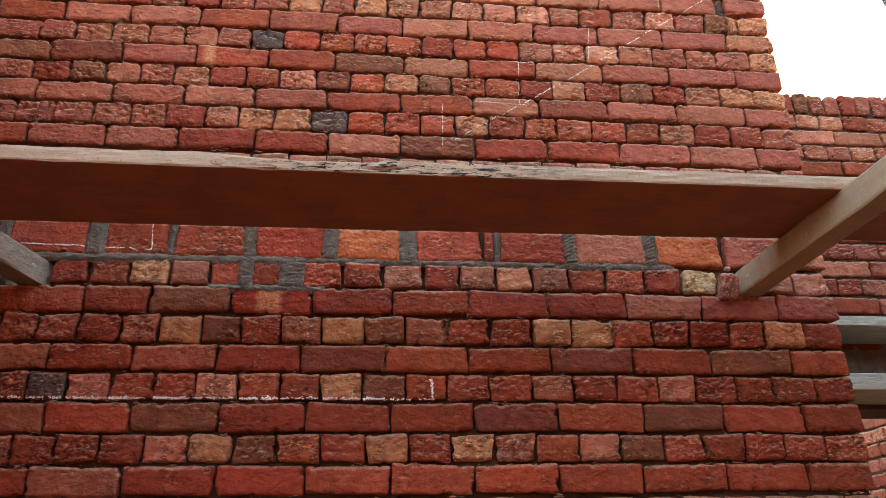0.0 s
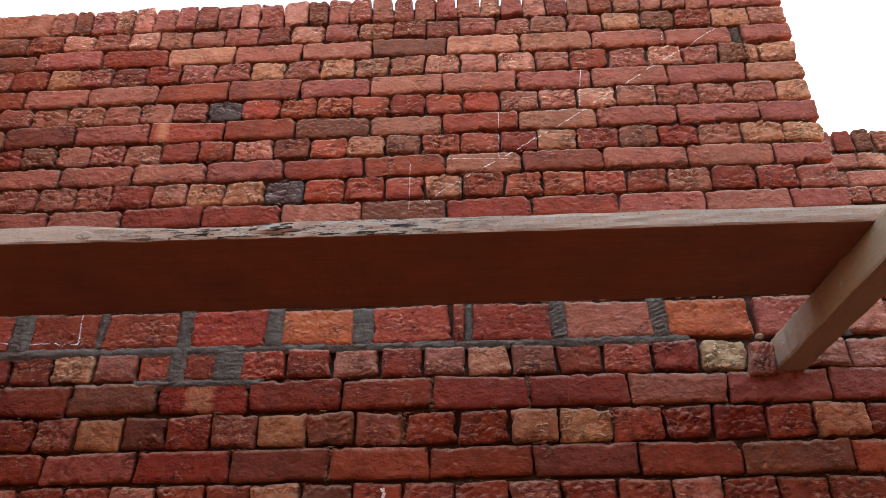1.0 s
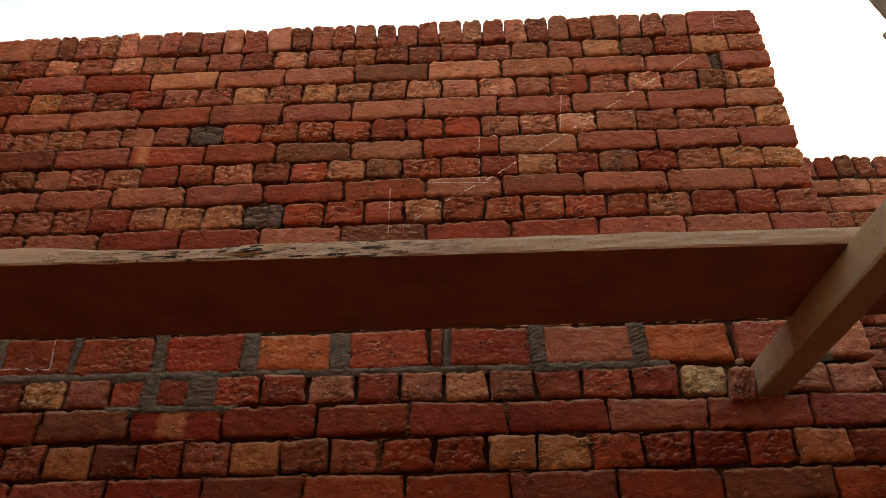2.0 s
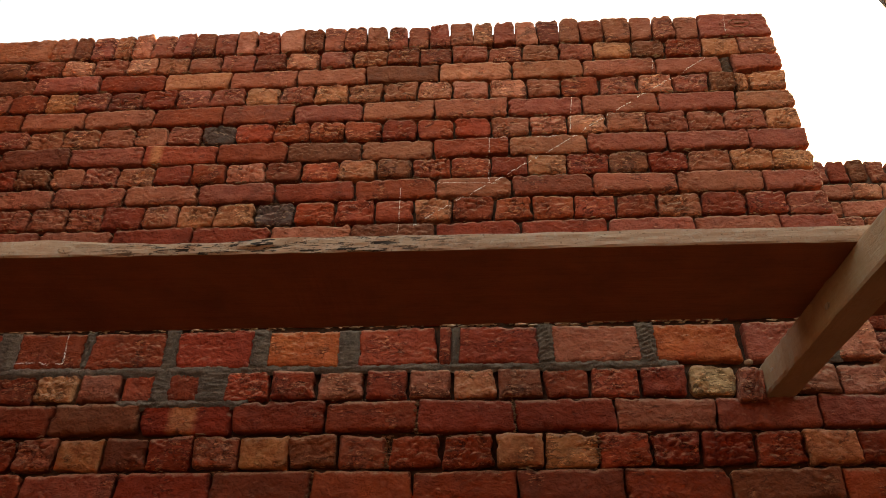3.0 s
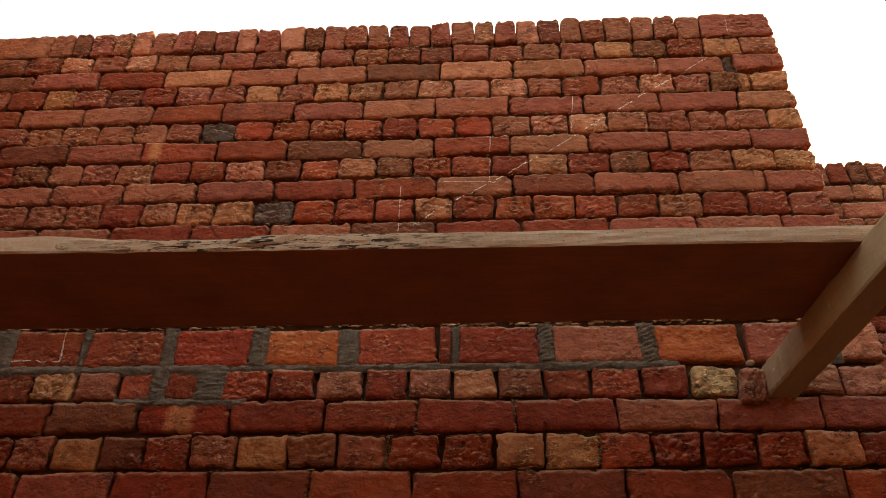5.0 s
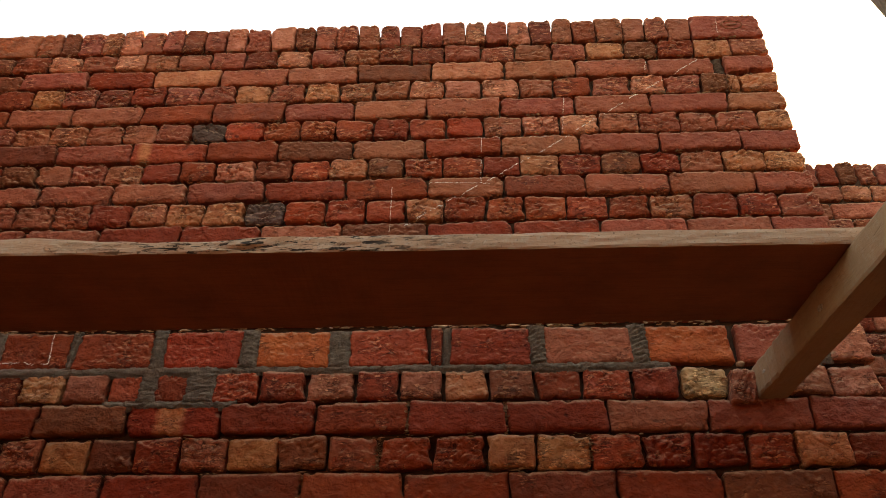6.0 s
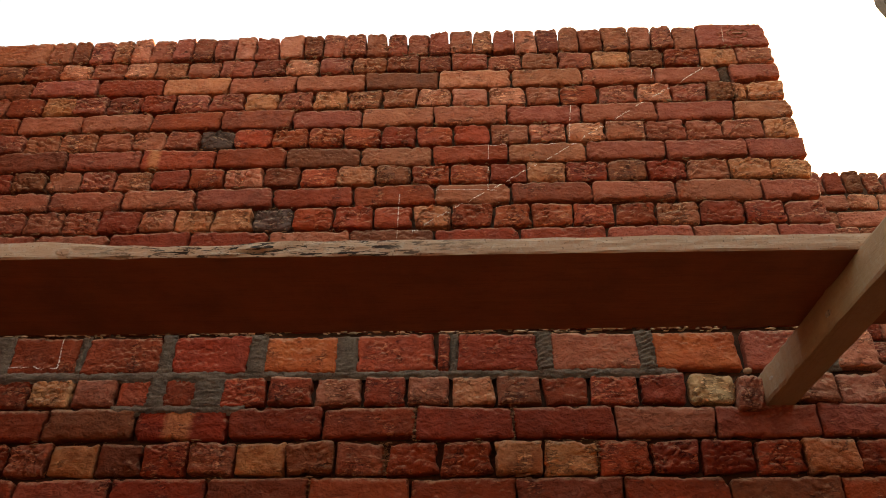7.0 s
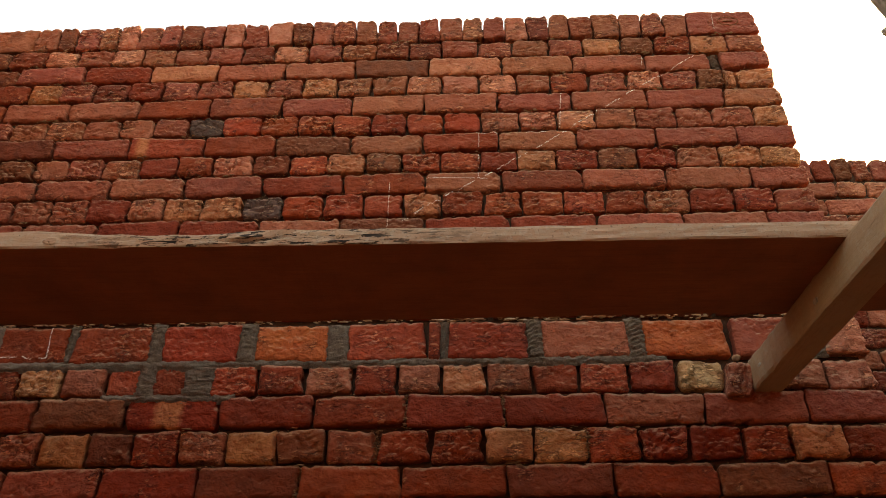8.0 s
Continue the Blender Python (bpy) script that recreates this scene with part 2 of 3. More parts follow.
def clay_shape(bm, w, h, depth, rng, m=Matrix()):
    """A hand-moulded brick, face towards -y, centred on x and z, face at y = 0: worn corners, ragged arrises, uneven face."""
    hw, hh = w / 2, h / 2
    nx, nz = 3, 2
    out = []
    skew = [rng.uniform(-0.0022, 0.0022) for _ in range(4)]
    for (ax, az), (bx, bz), n in (((-1, -1), (1, -1), nx), ((1, -1), (1, 1), nz), ((1, 1), (-1, 1), nx), ((-1, 1), (-1, -1), nz)):
        cut = min(rng.uniform(0.001, 0.006), 0.2 * w)
        for i in range(n):
            u = i / n
            x, z = (ax + (bx - ax) * u) * hw, (az + (bz - az) * u) * hh
            if i == 0:                                   # blunted corner
                x, z = x * (1 - cut / hw * 0.6), z * (1 - cut / hh * 0.6)
            chip = rng.uniform(0.002, 0.006) if rng.random() < 0.10 else 0.0
            x *= 1 - (chip * (ax == bx) + rng.uniform(-0.0012, 0.0016)) / hw
            z *= 1 - (chip * (az == bz) + rng.uniform(-0.0012, 0.0016)) / hh
            x += skew[0] * (z > 0) + skew[1] * x / hw * z / hh
            z += skew[2] * (x > 0) + skew[3] * x / hw * z / hh
            out.append((x, z, chip))
    n = len(out)
    inset = rng.uniform(0.0018, 0.004)
    tilt = rng.uniform(-0.03, 0.03)
    bulge = [(-rng.uniform(0.0, 0.003)) for _ in out]
    rings = []
    for kind in range(4):
        row = []
        for i, (x, z, chip) in enumerate(out):
            if kind == 0:
                p = (x * 0.72, bulge[i] + tilt * z + rng.uniform(-0.0012, 0.0012), z * 0.62)
            elif kind == 1:
                p = (x * (1 - inset / hw), tilt * z + rng.uniform(0, 0.0012) + 0.5 * chip, z * (1 - inset / hh))
            elif kind == 2:
                p = (x, 0.0035 + tilt * z + rng.uniform(0, 0.002) + chip, z)
            else:
                p = (x * 0.985, depth, z * 0.97)
            row.append(bm.verts.new(m @ Vector(p)))
        rings.append(row)
    faces = [bm.faces.new(rings[0])]
    for inner, outer in zip(rings, rings[1:]):
        for i in range(n):
            f = bm.faces.new((inner[i], outer[i], outer[(i + 1) % n], inner[(i + 1) % n]))
            f.smooth = inner is not rings[2]
    bm.faces.new(rings[3])
    faces[0].smooth = True


def face_mesh(kind, seed):
    """The seen face of a hand-moulded brick with its folds, torn clay, chips and worn round edges, and the sides that go into the wall."""
    w, h = SIZE[kind]
    rng = random.Random(seed)
    rough = {"header": 1.35, "stretcher": 0.55, "rowlock": 0.9, "shiner": 1.0}[kind] * (0.55 if seed % 1000 < 10 else 1.0) * rng.uniform(0.6, 1.3)
    off = Vector((rng.uniform(-50, 50), rng.uniform(-50, 50), rng.uniform(-50, 50)))
    skew = [rng.uniform(-0.0030, 0.0030) for _ in range(4)]
    tilt, blunt, round_by = rng.uniform(-0.035, 0.030), rng.uniform(0.0085, 0.0125), rng.uniform(0.0095, 0.0150)
    turned = rng.uniform(0.005, 0.011) if seed % 1000 < 10 or kind == "shiner" else rng.uniform(0.009, 0.020)                   # radius of the corners
    bm = bmesh.new()
    nx, nz = round(w / 0.0036), round(h / 0.0036)
    across = [-w / 2, 0.0018 - w / 2] + [(i / nx - 0.5) * w for i in range(1, nx)] + [w / 2 - 0.0018, w / 2]
    up = [-h / 2, 0.0018 - h / 2] + [(k / nz - 0.5) * h for k in range(1, nz)] + [h / 2 - 0.0018, h / 2]
    nx, nz = len(across) - 1, len(up) - 1
    grid = []
    for x0 in across:
        row = []
        for z0 in up:
            p = Vector((x0, 0.0, z0)) + off
            qx, qz = abs(x0) - w / 2 + turned, abs(z0) - h / 2 + turned
            reach = math.hypot(max(qx, 0.0), max(qz, 0.0))
            d = turned - reach - min(max(qx, qz), 0.0)
            x, z = x0, z0
            if d < 0:                                    # drawn in to the rounded corner
                x += math.copysign(max(qx, 0.0) / reach, x0) * d
                z += math.copysign(max(qz, 0.0) / reach, z0) * d
                d = 0.0
            chip = max(0.0, noise.noise(p * 34) - 0.26) * 0.022 * max(0.0, 1 - d / 0.014)
            e = max(0.0, 1 - max(0.0, d + 0.0035 * noise.noise(p * 42)) / round_by)
            y = blunt * (1 - math.sqrt(max(0.0, 1 - e * e))) + chip
            # torn clay: facets that lean every way, with creases between them
            bend = noise.noise_vector(p * 34) * 0.55
            q = Vector((p.x * 42, 3.0, p.z * 64)) + bend
            mask = min(1.0, max(0.0, 0.55 + 2.6 * noise.noise(p * 13 + Vector((7, 0, 0)))))
            far, spots = noise.voronoi(q)
            lean = noise.noise_vector(spots[0] * 5.1)
            crease = max(0.0, 1 - (far[1] - far[0]) / 0.20)
            facet = (q.x - spots[0].x) * lean.x + (q.z - spots[0].z) * lean.z + 0.35 * lean.y
            y += rough * mask * (0.0050 * crease - 0.0115 * facet)
            y -= rough * (0.0026 * noise.noise(p * 15) + 0.0015 * noise.noise(p * 48) + 0.0008 * noise.noise(p * 110))
            y += tilt * z
            u, v = 2 * x / w, 2 * z / h
            side, top = abs(u) ** 8, abs(v) ** 8
            x += skew[0] * v + skew[1] * u * v - math.copysign(0.7 * chip, u) * side + side * (0.0022 * noise.noise(p * 50) + 0.0020 * noise.noise(p * 17))
            z += skew[2] * u + skew[3] * u * v - math.copysign(0.7 * chip, v) * top + top * (0.0008 * noise.noise(p * 50) + 0.0020 * noise.noise(p * 16))
            row.append(bm.verts.new((x, max(y, -0.0060), z)))
        grid.append(row)
    for i in range(nx):
        for k in range(nz):
            bm.faces.new((grid[i][k], grid[i + 1][k], grid[i + 1][k + 1], grid[i][k + 1])).smooth = True
    rim = [grid[i][0] for i in range(nx)] + [grid[nx][k] for k in range(nz)] + [grid[i][nz] for i in range(nx, 0, -1)] + [grid[0][k] for k in range(nz, 0, -1)]
    back = [bm.verts.new((v.co.x * 0.985, 0.05, v.co.z * 0.97)) for v in rim]
    for i in range(len(rim)):
        j = (i + 1) % len(rim)
        bm.faces.new((rim[i], back[i], back[j], rim[j]))
    bm.faces.new(back)
    bmesh.ops.recalc_face_normals(bm, faces=bm.faces)
    mesh = bpy.data.meshes.new("brick")
    bm.to_mesh(mesh)
    bm.free()
    mesh.materials.append(CLAY["r"])
    return mesh


SHAPES = {}       # (kind, seed): a mesh shared by alike bricks
SIZE = {"header": (0.117, 0.078), "stretcher": (0.242, 0.078), "rowlock": (0.076, 0.116), "shiner": (0.222, 0.112)}


def lay(parent, to_world, x0, x1, z0, z1, clay, out=0.0, shape=None):
    """One brick in the face of a wall, between x0 and x1, z0 and z1 of its plane."""
    w, h = x1 - x0, z1 - z0
    kind = "shiner" if h > 0.1 and w > 0.12 else "rowlock" if h > 0.1 else "stretcher" if w > 0.16 else "header"
    key = (kind, RAND.randrange(8, 22) if z0 > 2.5 else RAND.randrange(12))
    if shape is not None:
        key = (kind, shape)
    if key not in SHAPES:
        SHAPES[key] = face_mesh(kind, 1000 * len(kind) + key[1])
    ob = new("brick", SHAPES[key])
    ob.material_slots[0].link = "OBJECT"
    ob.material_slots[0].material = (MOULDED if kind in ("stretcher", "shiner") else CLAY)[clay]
    flip = RAND.random() < 0.5
    turn = Euler((RAND.gauss(0, 0.012), RAND.gauss(0, 0.006) + (math.pi if flip else 0), RAND.gauss(0, 0.012)))
    size = (w / SIZE[kind][0], 1.0, h / SIZE[kind][1])
    place = Vector(((x0 + x1) / 2, out, (z0 + z1) / 2))
    ob.parent = parent
    ob.matrix_basis = to_world @ Matrix.LocRotScale(place, turn, size)
    return ob


def heap(parent, to_world, spots, clay_of, rng):
    """The bricks that are too many or too far to pick apart: one mesh of many."""
    bm = bmesh.new()
    for x0, x1, z0, z1 in spots:
        m = to_world @ Matrix.Translation(((x0 + x1) / 2, rng.gauss(0, 0.002), (z0 + z1) / 2))
        first = len(bm.faces)
        clay_shape(bm, x1 - x0, z1 - z0, 0.05, rng, m)
        bm.faces.ensure_lookup_table()
        slot = rng.choice(clay_of)
        for f in bm.faces[first:]:
            f.material_index = slot
    bmesh.ops.recalc_face_normals(bm, faces=bm.faces)
    ob = part("brickwork", bm, [CLAY[c] for c in "rpotd"], parent, "further courses of red brick", None)
    return tagged(ob, kind="stuff")


GAP = 0.0055       # width of the joints
STEP = 0.006      # one mark in the bond of a course


def plain_course(x0, x1, pitch, shift):
    """Even bricks of one course as pairs, the ends cut to fit."""
    edges = [x0]
    x = x0 + shift
    while x < x1 - 0.04:
        if x > x0 + 0.04:
            edges.append(x)
        x += pitch
    edges.append(x1)
    return [(a + GAP / 2, b - GAP / 2) for a, b in zip(edges, edges[1:])]


# ---- the ground ----
bm = bmesh.new()
bmesh.ops.create_grid(bm, x_segments=60, y_segments=60, size=1.0)
for v in bm.verts:
    far = max(abs(v.co.x), abs(v.co.y))
    v.co *= 6 + 900 * far ** 4
    v.co.z = 0.03 * noise.noise(v.co * 0.8) if v.co.length < 60 else 0.0
    v.co.z -= 0.03
tagged(link("ground", bm, GROUND), "bare trodden sandy earth of the building plot", "ground", kind="structure")

# ---- the high wall in front, courses from the top down ----
LEFT, RIGHT = -1.715, 1.203
wall_front = tagged(new("wall_front"), "unplastered red brick wall in English bond with raked mud joints", "wall", kind="structure")
bm = bmesh.new()
box(bm, LEFT - 0.2, RIGHT - 0.022, 0.032, 0.225, -0.1, 2.229)
box(bm, LEFT - 0.2, -1.475, 0.032, 0.225, 2.229, 2.318)
box(bm, -1.338, 0.842, 0.032, 0.225, 2.229, 2.318)
box(bm, 0.975, RIGHT - 0.022, 0.032, 0.225, 2.229, 2.318)
box(bm, LEFT - 0.2, RIGHT - 0.022, 0.032, 0.225, 2.318, 3.600)
box(bm, LEFT - 0.2, RIGHT - 0.022, 0.032, 0.220, 3.600, 3.690)
part("mortar_core", bm, MUD, wall_front, "brown mud mortar between the bricks", False)

# Bricks of a course: a letter for the clay, > or < for each step wider or narrower, - for a bat, = for one laid lengthwise.
COURSES = [
    (3.600, 3.728, 0.081, -1.727, "t=< t> d<< p>> t<< q< p> p< D p q< p>> q>> D< p p t p< p p< t> t< p q D t< p> t>>> t p t> p="),
    (3.510, 3.596, 0.125, -1.679, "d> K>> q< p> q<< t< t p D< q p t D< D< p> p t> p y>> d< r> y> t"),
    (3.421, 3.508, 0.250, -1.488, "p< r< y< p< t> d>> q>> t p> p<<< _---<<<<<< p-<<<<"),
    (3.329, 3.419, 0.125, -1.549, "r> y<< p< D r p p y p y< t t q< q> q> t< r> p>> q< p d<<<<<< y-<<<< y>"),
    (3.240, 3.329, 0.250, -1.483, "t<<< t r K p< t p p> p> p>> t-"),
    (3.152, 3.240, 0.125, -1.548, "p< t t> t t< p< b< R> o o< o> r< o R t> q q> t> p>> p< p>> y<<<"),
    (3.066, 3.152, 0.250, -1.497, "D< p> n> r<< d t< r t> p>> p>> p-<"),
    (2.981, 3.066, 0.125, -1.416, "d< t< p<< t r r< q> D< R y d< o o> r< y r>> d r t>> y> y"),
    (2.896, 2.981, 0.250, -1.262, "p< t< p r>> r>> t< D> p>> t>>> p-<<<"),
    (2.806, 2.896, 0.125, -1.311, "t p< r> t<< y< y> b R> o o y< r> o< o> o r> t> r>> r p"),
    (2.718, 2.806, 0.250, -1.255, "t<< r> r t d>> r>> r>> p>> t> p-<<<<"),
    (2.133, 2.226, 0.250, -1.479, "o> r<<<<<<<<< d< m r r< r> r>> t> p>> p<<<<<<<<"),
    (2.040, 2.133, 0.125, -1.445, "t<<<< t< r t<< Y d< r< t Y> d t> o>> r>> Y Y>> R> r r> o y> r"),
    (1.952, 2.040, 0.250, -1.534, "t< r<< p< r D> o> r>> D>> r> d>>> o-"),
    (1.864, 1.952, 0.125, -1.452, "r< b<<< q o o< q< o r< Y d> R r> o> t> r>> o> q r> r r>> r"),
    (1.773, 1.864, 0.250, -1.491, "t<<<<< o<< d r r r D> o>>> d> o>> r-<"),
    (1.686, 1.773, 0.125, -1.342, "r< r< r< q Y d o o> y r Y> t o> q d>> o r> o o> o>"),
    (1.598, 1.686, 0.250, -1.507, "o<<<< t r> R o< o< R o> r> o>> r<<<<<<<<<"),
]
UPRIGHT = Matrix()
LAID = []         # bricks: x0, x1, z0, z1, object
HOLES = []        # stretches of a course that hold mud alone


def lay_front(x0, x1, z0, z1, clay, shape=None):
    out = RAND.gauss(0, 0.0028)
    ob = lay(wall_front, UPRIGHT, x0, x1, z0, z1, clay, out, shape)
    LAID.append((x0, x1, z0, z1, ob))
    return ob


TREES = {}


def face_at(ob, x, z):
    """How far out the face of a laid brick stands at x, z; None beside it."""
    if ob.data.name not in TREES:
        TREES[ob.data.name] = BVHTree.FromPolygons([v.co for v in ob.data.vertices], [f.vertices for f in ob.data.polygons])
    back = ob.matrix_basis.inverted()
    spot = TREES[ob.data.name].ray_cast(back @ Vector((x, -0.1, z)), back.to_3x3() @ Vector((0, 1, 0)))[0]
    return (ob.matrix_basis @ spot).y if spot and (ob.matrix_basis @ spot).y < 0.012 else None


for low, high, pitch, start, bond in COURSES:
    x = start
    if pitch < 0.1:
        high_of = lambda: high + RAND.uniform(-0.006, 0.004)
    else:
        high_of = lambda: high
    back = start
    while back > LEFT + 0.03:                            # out to the corner
        a = back - pitch if back - pitch > LEFT + 0.06 else LEFT + 0.002
        lay_front(a + GAP / 2, back - GAP / 2, low + 0.006, high - 0.006, RAND.choice("rptpd"))
        back = a
    marks = bond.split()
    for i, mark in enumerate(marks):
        wide = (0.25 if "=" in mark else pitch) + STEP * (mark.count(">") - mark.count("<")) - 0.06 * mark.count("-")
        if mark[0] == "_":                               # a brick is missing: mud
            HOLES.append((x, x + wide, low, high))
            x += wide
            continue
        gap = GAP * (0.55 if pitch < 0.1 else RAND.uniform(0.7, 1.25))
        lay_front(x + gap / 2, x + wide - (gap / 2 if i + 1 < len(marks) else -0.003), low + RAND.uniform(0.004, 0.010), high_of() - RAND.uniform(0.000, 0.004), mark[0],
                  3 if "=" in mark else None)
        x += wide

# bricks laid on edge under the plank, in cement
ON_EDGE = [(-1.70, -1.51, "o"), (-1.482, -1.245, "o"), (-1.192, -0.993, "r"), (-0.976, -0.757, "r"), (-0.725, -0.506, "R"),
           (-0.465, -0.259, "O"), (-0.209, 0.011, "o"), (0.016, 0.052, "r"), (0.070, 0.292, "r"), (0.328, 0.566, "t"),
           (0.603, 0.834, "O"), (0.847, 1.055, "p"), (1.085, 1.20, "q")]
for x0, x1, clay in ON_EDGE:
    lay_front(x0 + 0.002, x1 - 0.002, 2.327, 2.440 + RAND.uniform(-0.004, 0.004), clay)
# headers below them, broken by the two putlog holes
HEADERS = [(-1.70, -1.60, "r"), (-1.59, -1.485, "d"), (-1.333, -1.228, "r"), (-1.218, -1.104, "r"), (-1.095, -0.982, "Y"), (-0.973, -0.860, "t"),
           (-0.852, -0.764, "o"), (-0.726, -0.636, "r"), (-0.564, -0.448, "R"), (-0.438, -0.320, "r"), (-0.310, -0.188, "t"),
           (-0.178, -0.069, "r"), (-0.062, 0.048, "t"), (0.058, 0.168, "y"), (0.178, 0.292, "d"), (0.302, 0.416, "r"),
           (0.426, 0.547, "o"), (0.557, 0.673, "r"), (0.683, 0.802, "g"), (0.955, 1.062, "t"), (1.07, 1.192, "q")]
for x0, x1, clay in HEADERS:
    lay_front(x0, x1, 2.229 + RAND.uniform(0, 0.004), 2.312, clay)

# a broken bat and a stone wedged beside the putlog
bat = lay(wall_front, UPRIGHT @ Matrix.Translation((0.836, 0, 2.262)) @ Matrix.Rotation(0.14, 4, "Y"), -0.036, 0.034, -0.060, 0.036, "t", -0.022)
bm = bmesh.new()
for v in bmesh.ops.create_icosphere(bm, subdivisions=2, radius=1.0)["verts"]:
    v.co *= 1 + 0.3 * noise.noise(v.co * 1.9)
    v.co = Vector((0.842 + 0.012 * v.co.x, -0.002 + 0.010 * v.co.y, 2.316 + 0.009 * v.co.z))
part("wedge_stone", bm, DRY_MUD, wall_front, "pale stone chip", False)

# the maker's oval pressed into the last brick on top, its lettering worn away
last = [b[4] for b in LAID if b[1] > 1.19 and b[3] > 3.69][0]
bm = bmesh.new()
for turn in range(36):
    for rx, rz, deep in ((0.041, 0.026, 0.0005), (0.0375, 0.0225, -0.0035), (0.033, 0.0185, 0.0005)):
        a = turn / 36 * 2 * math.pi
        x, z = 1.108 + rx * math.cos(a), 3.668 + rz * math.sin(a)
        bm.verts.new((x, (face_at(last, x, z) or 0.0) + deep, z))
bm.verts.ensure_lookup_table()
for turn in range(36):
    a, b = 3 * turn, 3 * ((turn + 1) % 36)
    for k in (0, 1):
        bm.faces.new((bm.verts[a + k], bm.verts[b + k], bm.verts[b + k + 1], bm.verts[a + k + 1]))
middle = face_at(last, 1.108, 3.668) or 0.0
box(bm, 1.090, 1.126, middle - 0.0012, middle + 0.003, 3.665, 3.671)
part("brick_stamp", bm, CLAY["d"], wall_front, "worn oval stamp in the brick")

# courses out of sight: behind the plank and down to the ground
spots = []
for z0, shift, pitch in ((2.452, 0.03, 0.125), (2.540, 0.10, 0.25), (2.628, 0.07, 0.125)):
    spots += [(a, b, z0 + 0.006, z0 + 0.082) for a, b in plain_course(LEFT + 0.004, RIGHT, pitch, shift)]
for i in range(18):
    z0 = 1.597 - 0.0885 * (i + 1)
    spots += [(a, b, z0 + 0.006, z0 + 0.0825) for a, b in plain_course(LEFT + 0.004, RIGHT - 0.01, 0.25 if i % 2 else 0.125, 0.09 if i % 2 else 0.04)]
heap(wall_front, UPRIGHT, spots, (0, 0, 1, 2, 3, 4), random.Random(3))
# the wall's end, seen edge on
END = Matrix.Translation((RIGHT - 0.014, 0, 0)) @ Matrix.Rotation(math.pi / 2, 4, "Z")
spots = []
for i in range(38):
    z0 = 3.60 - 0.0875 * (i + 1)
    cuts = [(0.052, 0.225)] if i % 2 else [(0.052, 0.109), (0.118, 0.225)]
    spots += [(a, b, z0 + 0.006, z0 + 0.082) for a, b in cuts]
heap(wall_front, END, spots, (0, 1, 2), random.Random(4))


def lump(bm, x0, x1, z0, z1, face, rng, nx=14, nz=22, over=0.005, ribs=0.0):
    """A patch of squeezed mortar: a rough, ridged face that smears over the arrises beside it."""
    grid = []
    x0, x1, z0, z1 = x0 - over, x1 + over, z0 - over, z1 + over
    for i in range(nx + 1):
        row = []
        for k in range(nz + 1):
            u, v = i / nx, k / nz
            x, z = x0 + (x1 - x0) * u, z0 + (z1 - z0) * v
            p = Vector((x * 45, 0.0, z * 120))
            inside = min(1.0, min(x - x0, x1 - x, z - z0, z1 - z) / 0.012)
            y = face - 0.0065 + 0.010 * (1 - inside) + 0.005 * noise.noise(p) + 0.004 * noise.noise(p * 2.3) + rng.uniform(-0.0008, 0.0008) + ribs * math.sin((z - 0.45 * x) * 480)
            row.append(bm.verts.new((x + 0.006 * noise.noise(Vector((u * 3, 5.0, z * 60))), y, z + 0.004 * noise.noise(Vector((x * 60, 9.0, v * 3))))))
        grid.append(row)
    for i in range(nx):
        for k in range(nz):
            bm.faces.new((grid[i][k], grid[i + 1][k], grid[i + 1][k + 1], grid[i][k + 1]))


rng = random.Random(11)
for x0, x1, z0, z1, face in (
        (-1.512, -1.480, 2.325, 2.442, 0.006), (-1.247, -1.190, 2.322, 2.442, 0.004), (-0.994, -0.975, 2.322, 2.442, 0.008),
        (-0.758, -0.724, 2.322, 2.442, 0.005), (-0.508, -0.464, 2.322, 2.440, 0.004), (-0.261, -0.207, 2.322, 2.432, 0.005),
        (0.052, 0.071, 2.322, 2.440, 0.007), (0.290, 0.329, 2.322, 2.442, 0.004), (0.564, 0.605, 2.322, 2.440, 0.004),
        (1.052, 1.088, 2.322, 2.440, 0.006), (-0.768, -0.722, 2.226, 2.322, 0.005), (-0.640, -0.560, 2.226, 2.322, 0.004)):
    bm = bmesh.new()
    lump(bm, x0, x1, z0, z1, face, rng, 14, 44, 0.0045, 0.0026 if x0 in (0.290, 0.564) else 0.0)
    part("mortar_joint", bm, CEMENT, wall_front, "grey cement pointing, roughly trowelled")
bm = bmesh.new()
for x0, x1, z0, z1, face in ((-1.40, -0.56, 2.303, 2.331, 0.004), (-0.56, 0.30, 2.308, 2.331, 0.007), (0.30, 0.66, 2.306, 2.332, 0.006), (-0.86, -0.50, 2.208, 2.232, 0.004)):
    lump(bm, x0, x1, z0, z1, face, rng, 150, 9, 0.003)
part("mortar_bed", bm, CEMENT, wall_front, "grey cement bed under the bricks on edge")

# crumbs of mortar that stick out of the bed joints, and paler ones squeezed out above the bricks on edge
def crumbs(spots, big, material, label, longest=3.2):
    bm = bmesh.new()
    for at in spots:
        r = rng.uniform(0.0012, 0.0035) * big
        long, slant = rng.uniform(0.8, longest), rng.uniform(-1.5, 1.5)
        made = bmesh.ops.create_icosphere(bm, subdivisions=1, radius=r)["verts"]
        for v in made:
            v.co = Vector((v.co.x * long + slant * v.co.z, v.co.y, v.co.z * 0.6)) * rng.uniform(0.55, 1.3) + Vector(at)
    tagged(part("mortar_crumbs", bm, material, wall_front, label, False), kind="stuff")


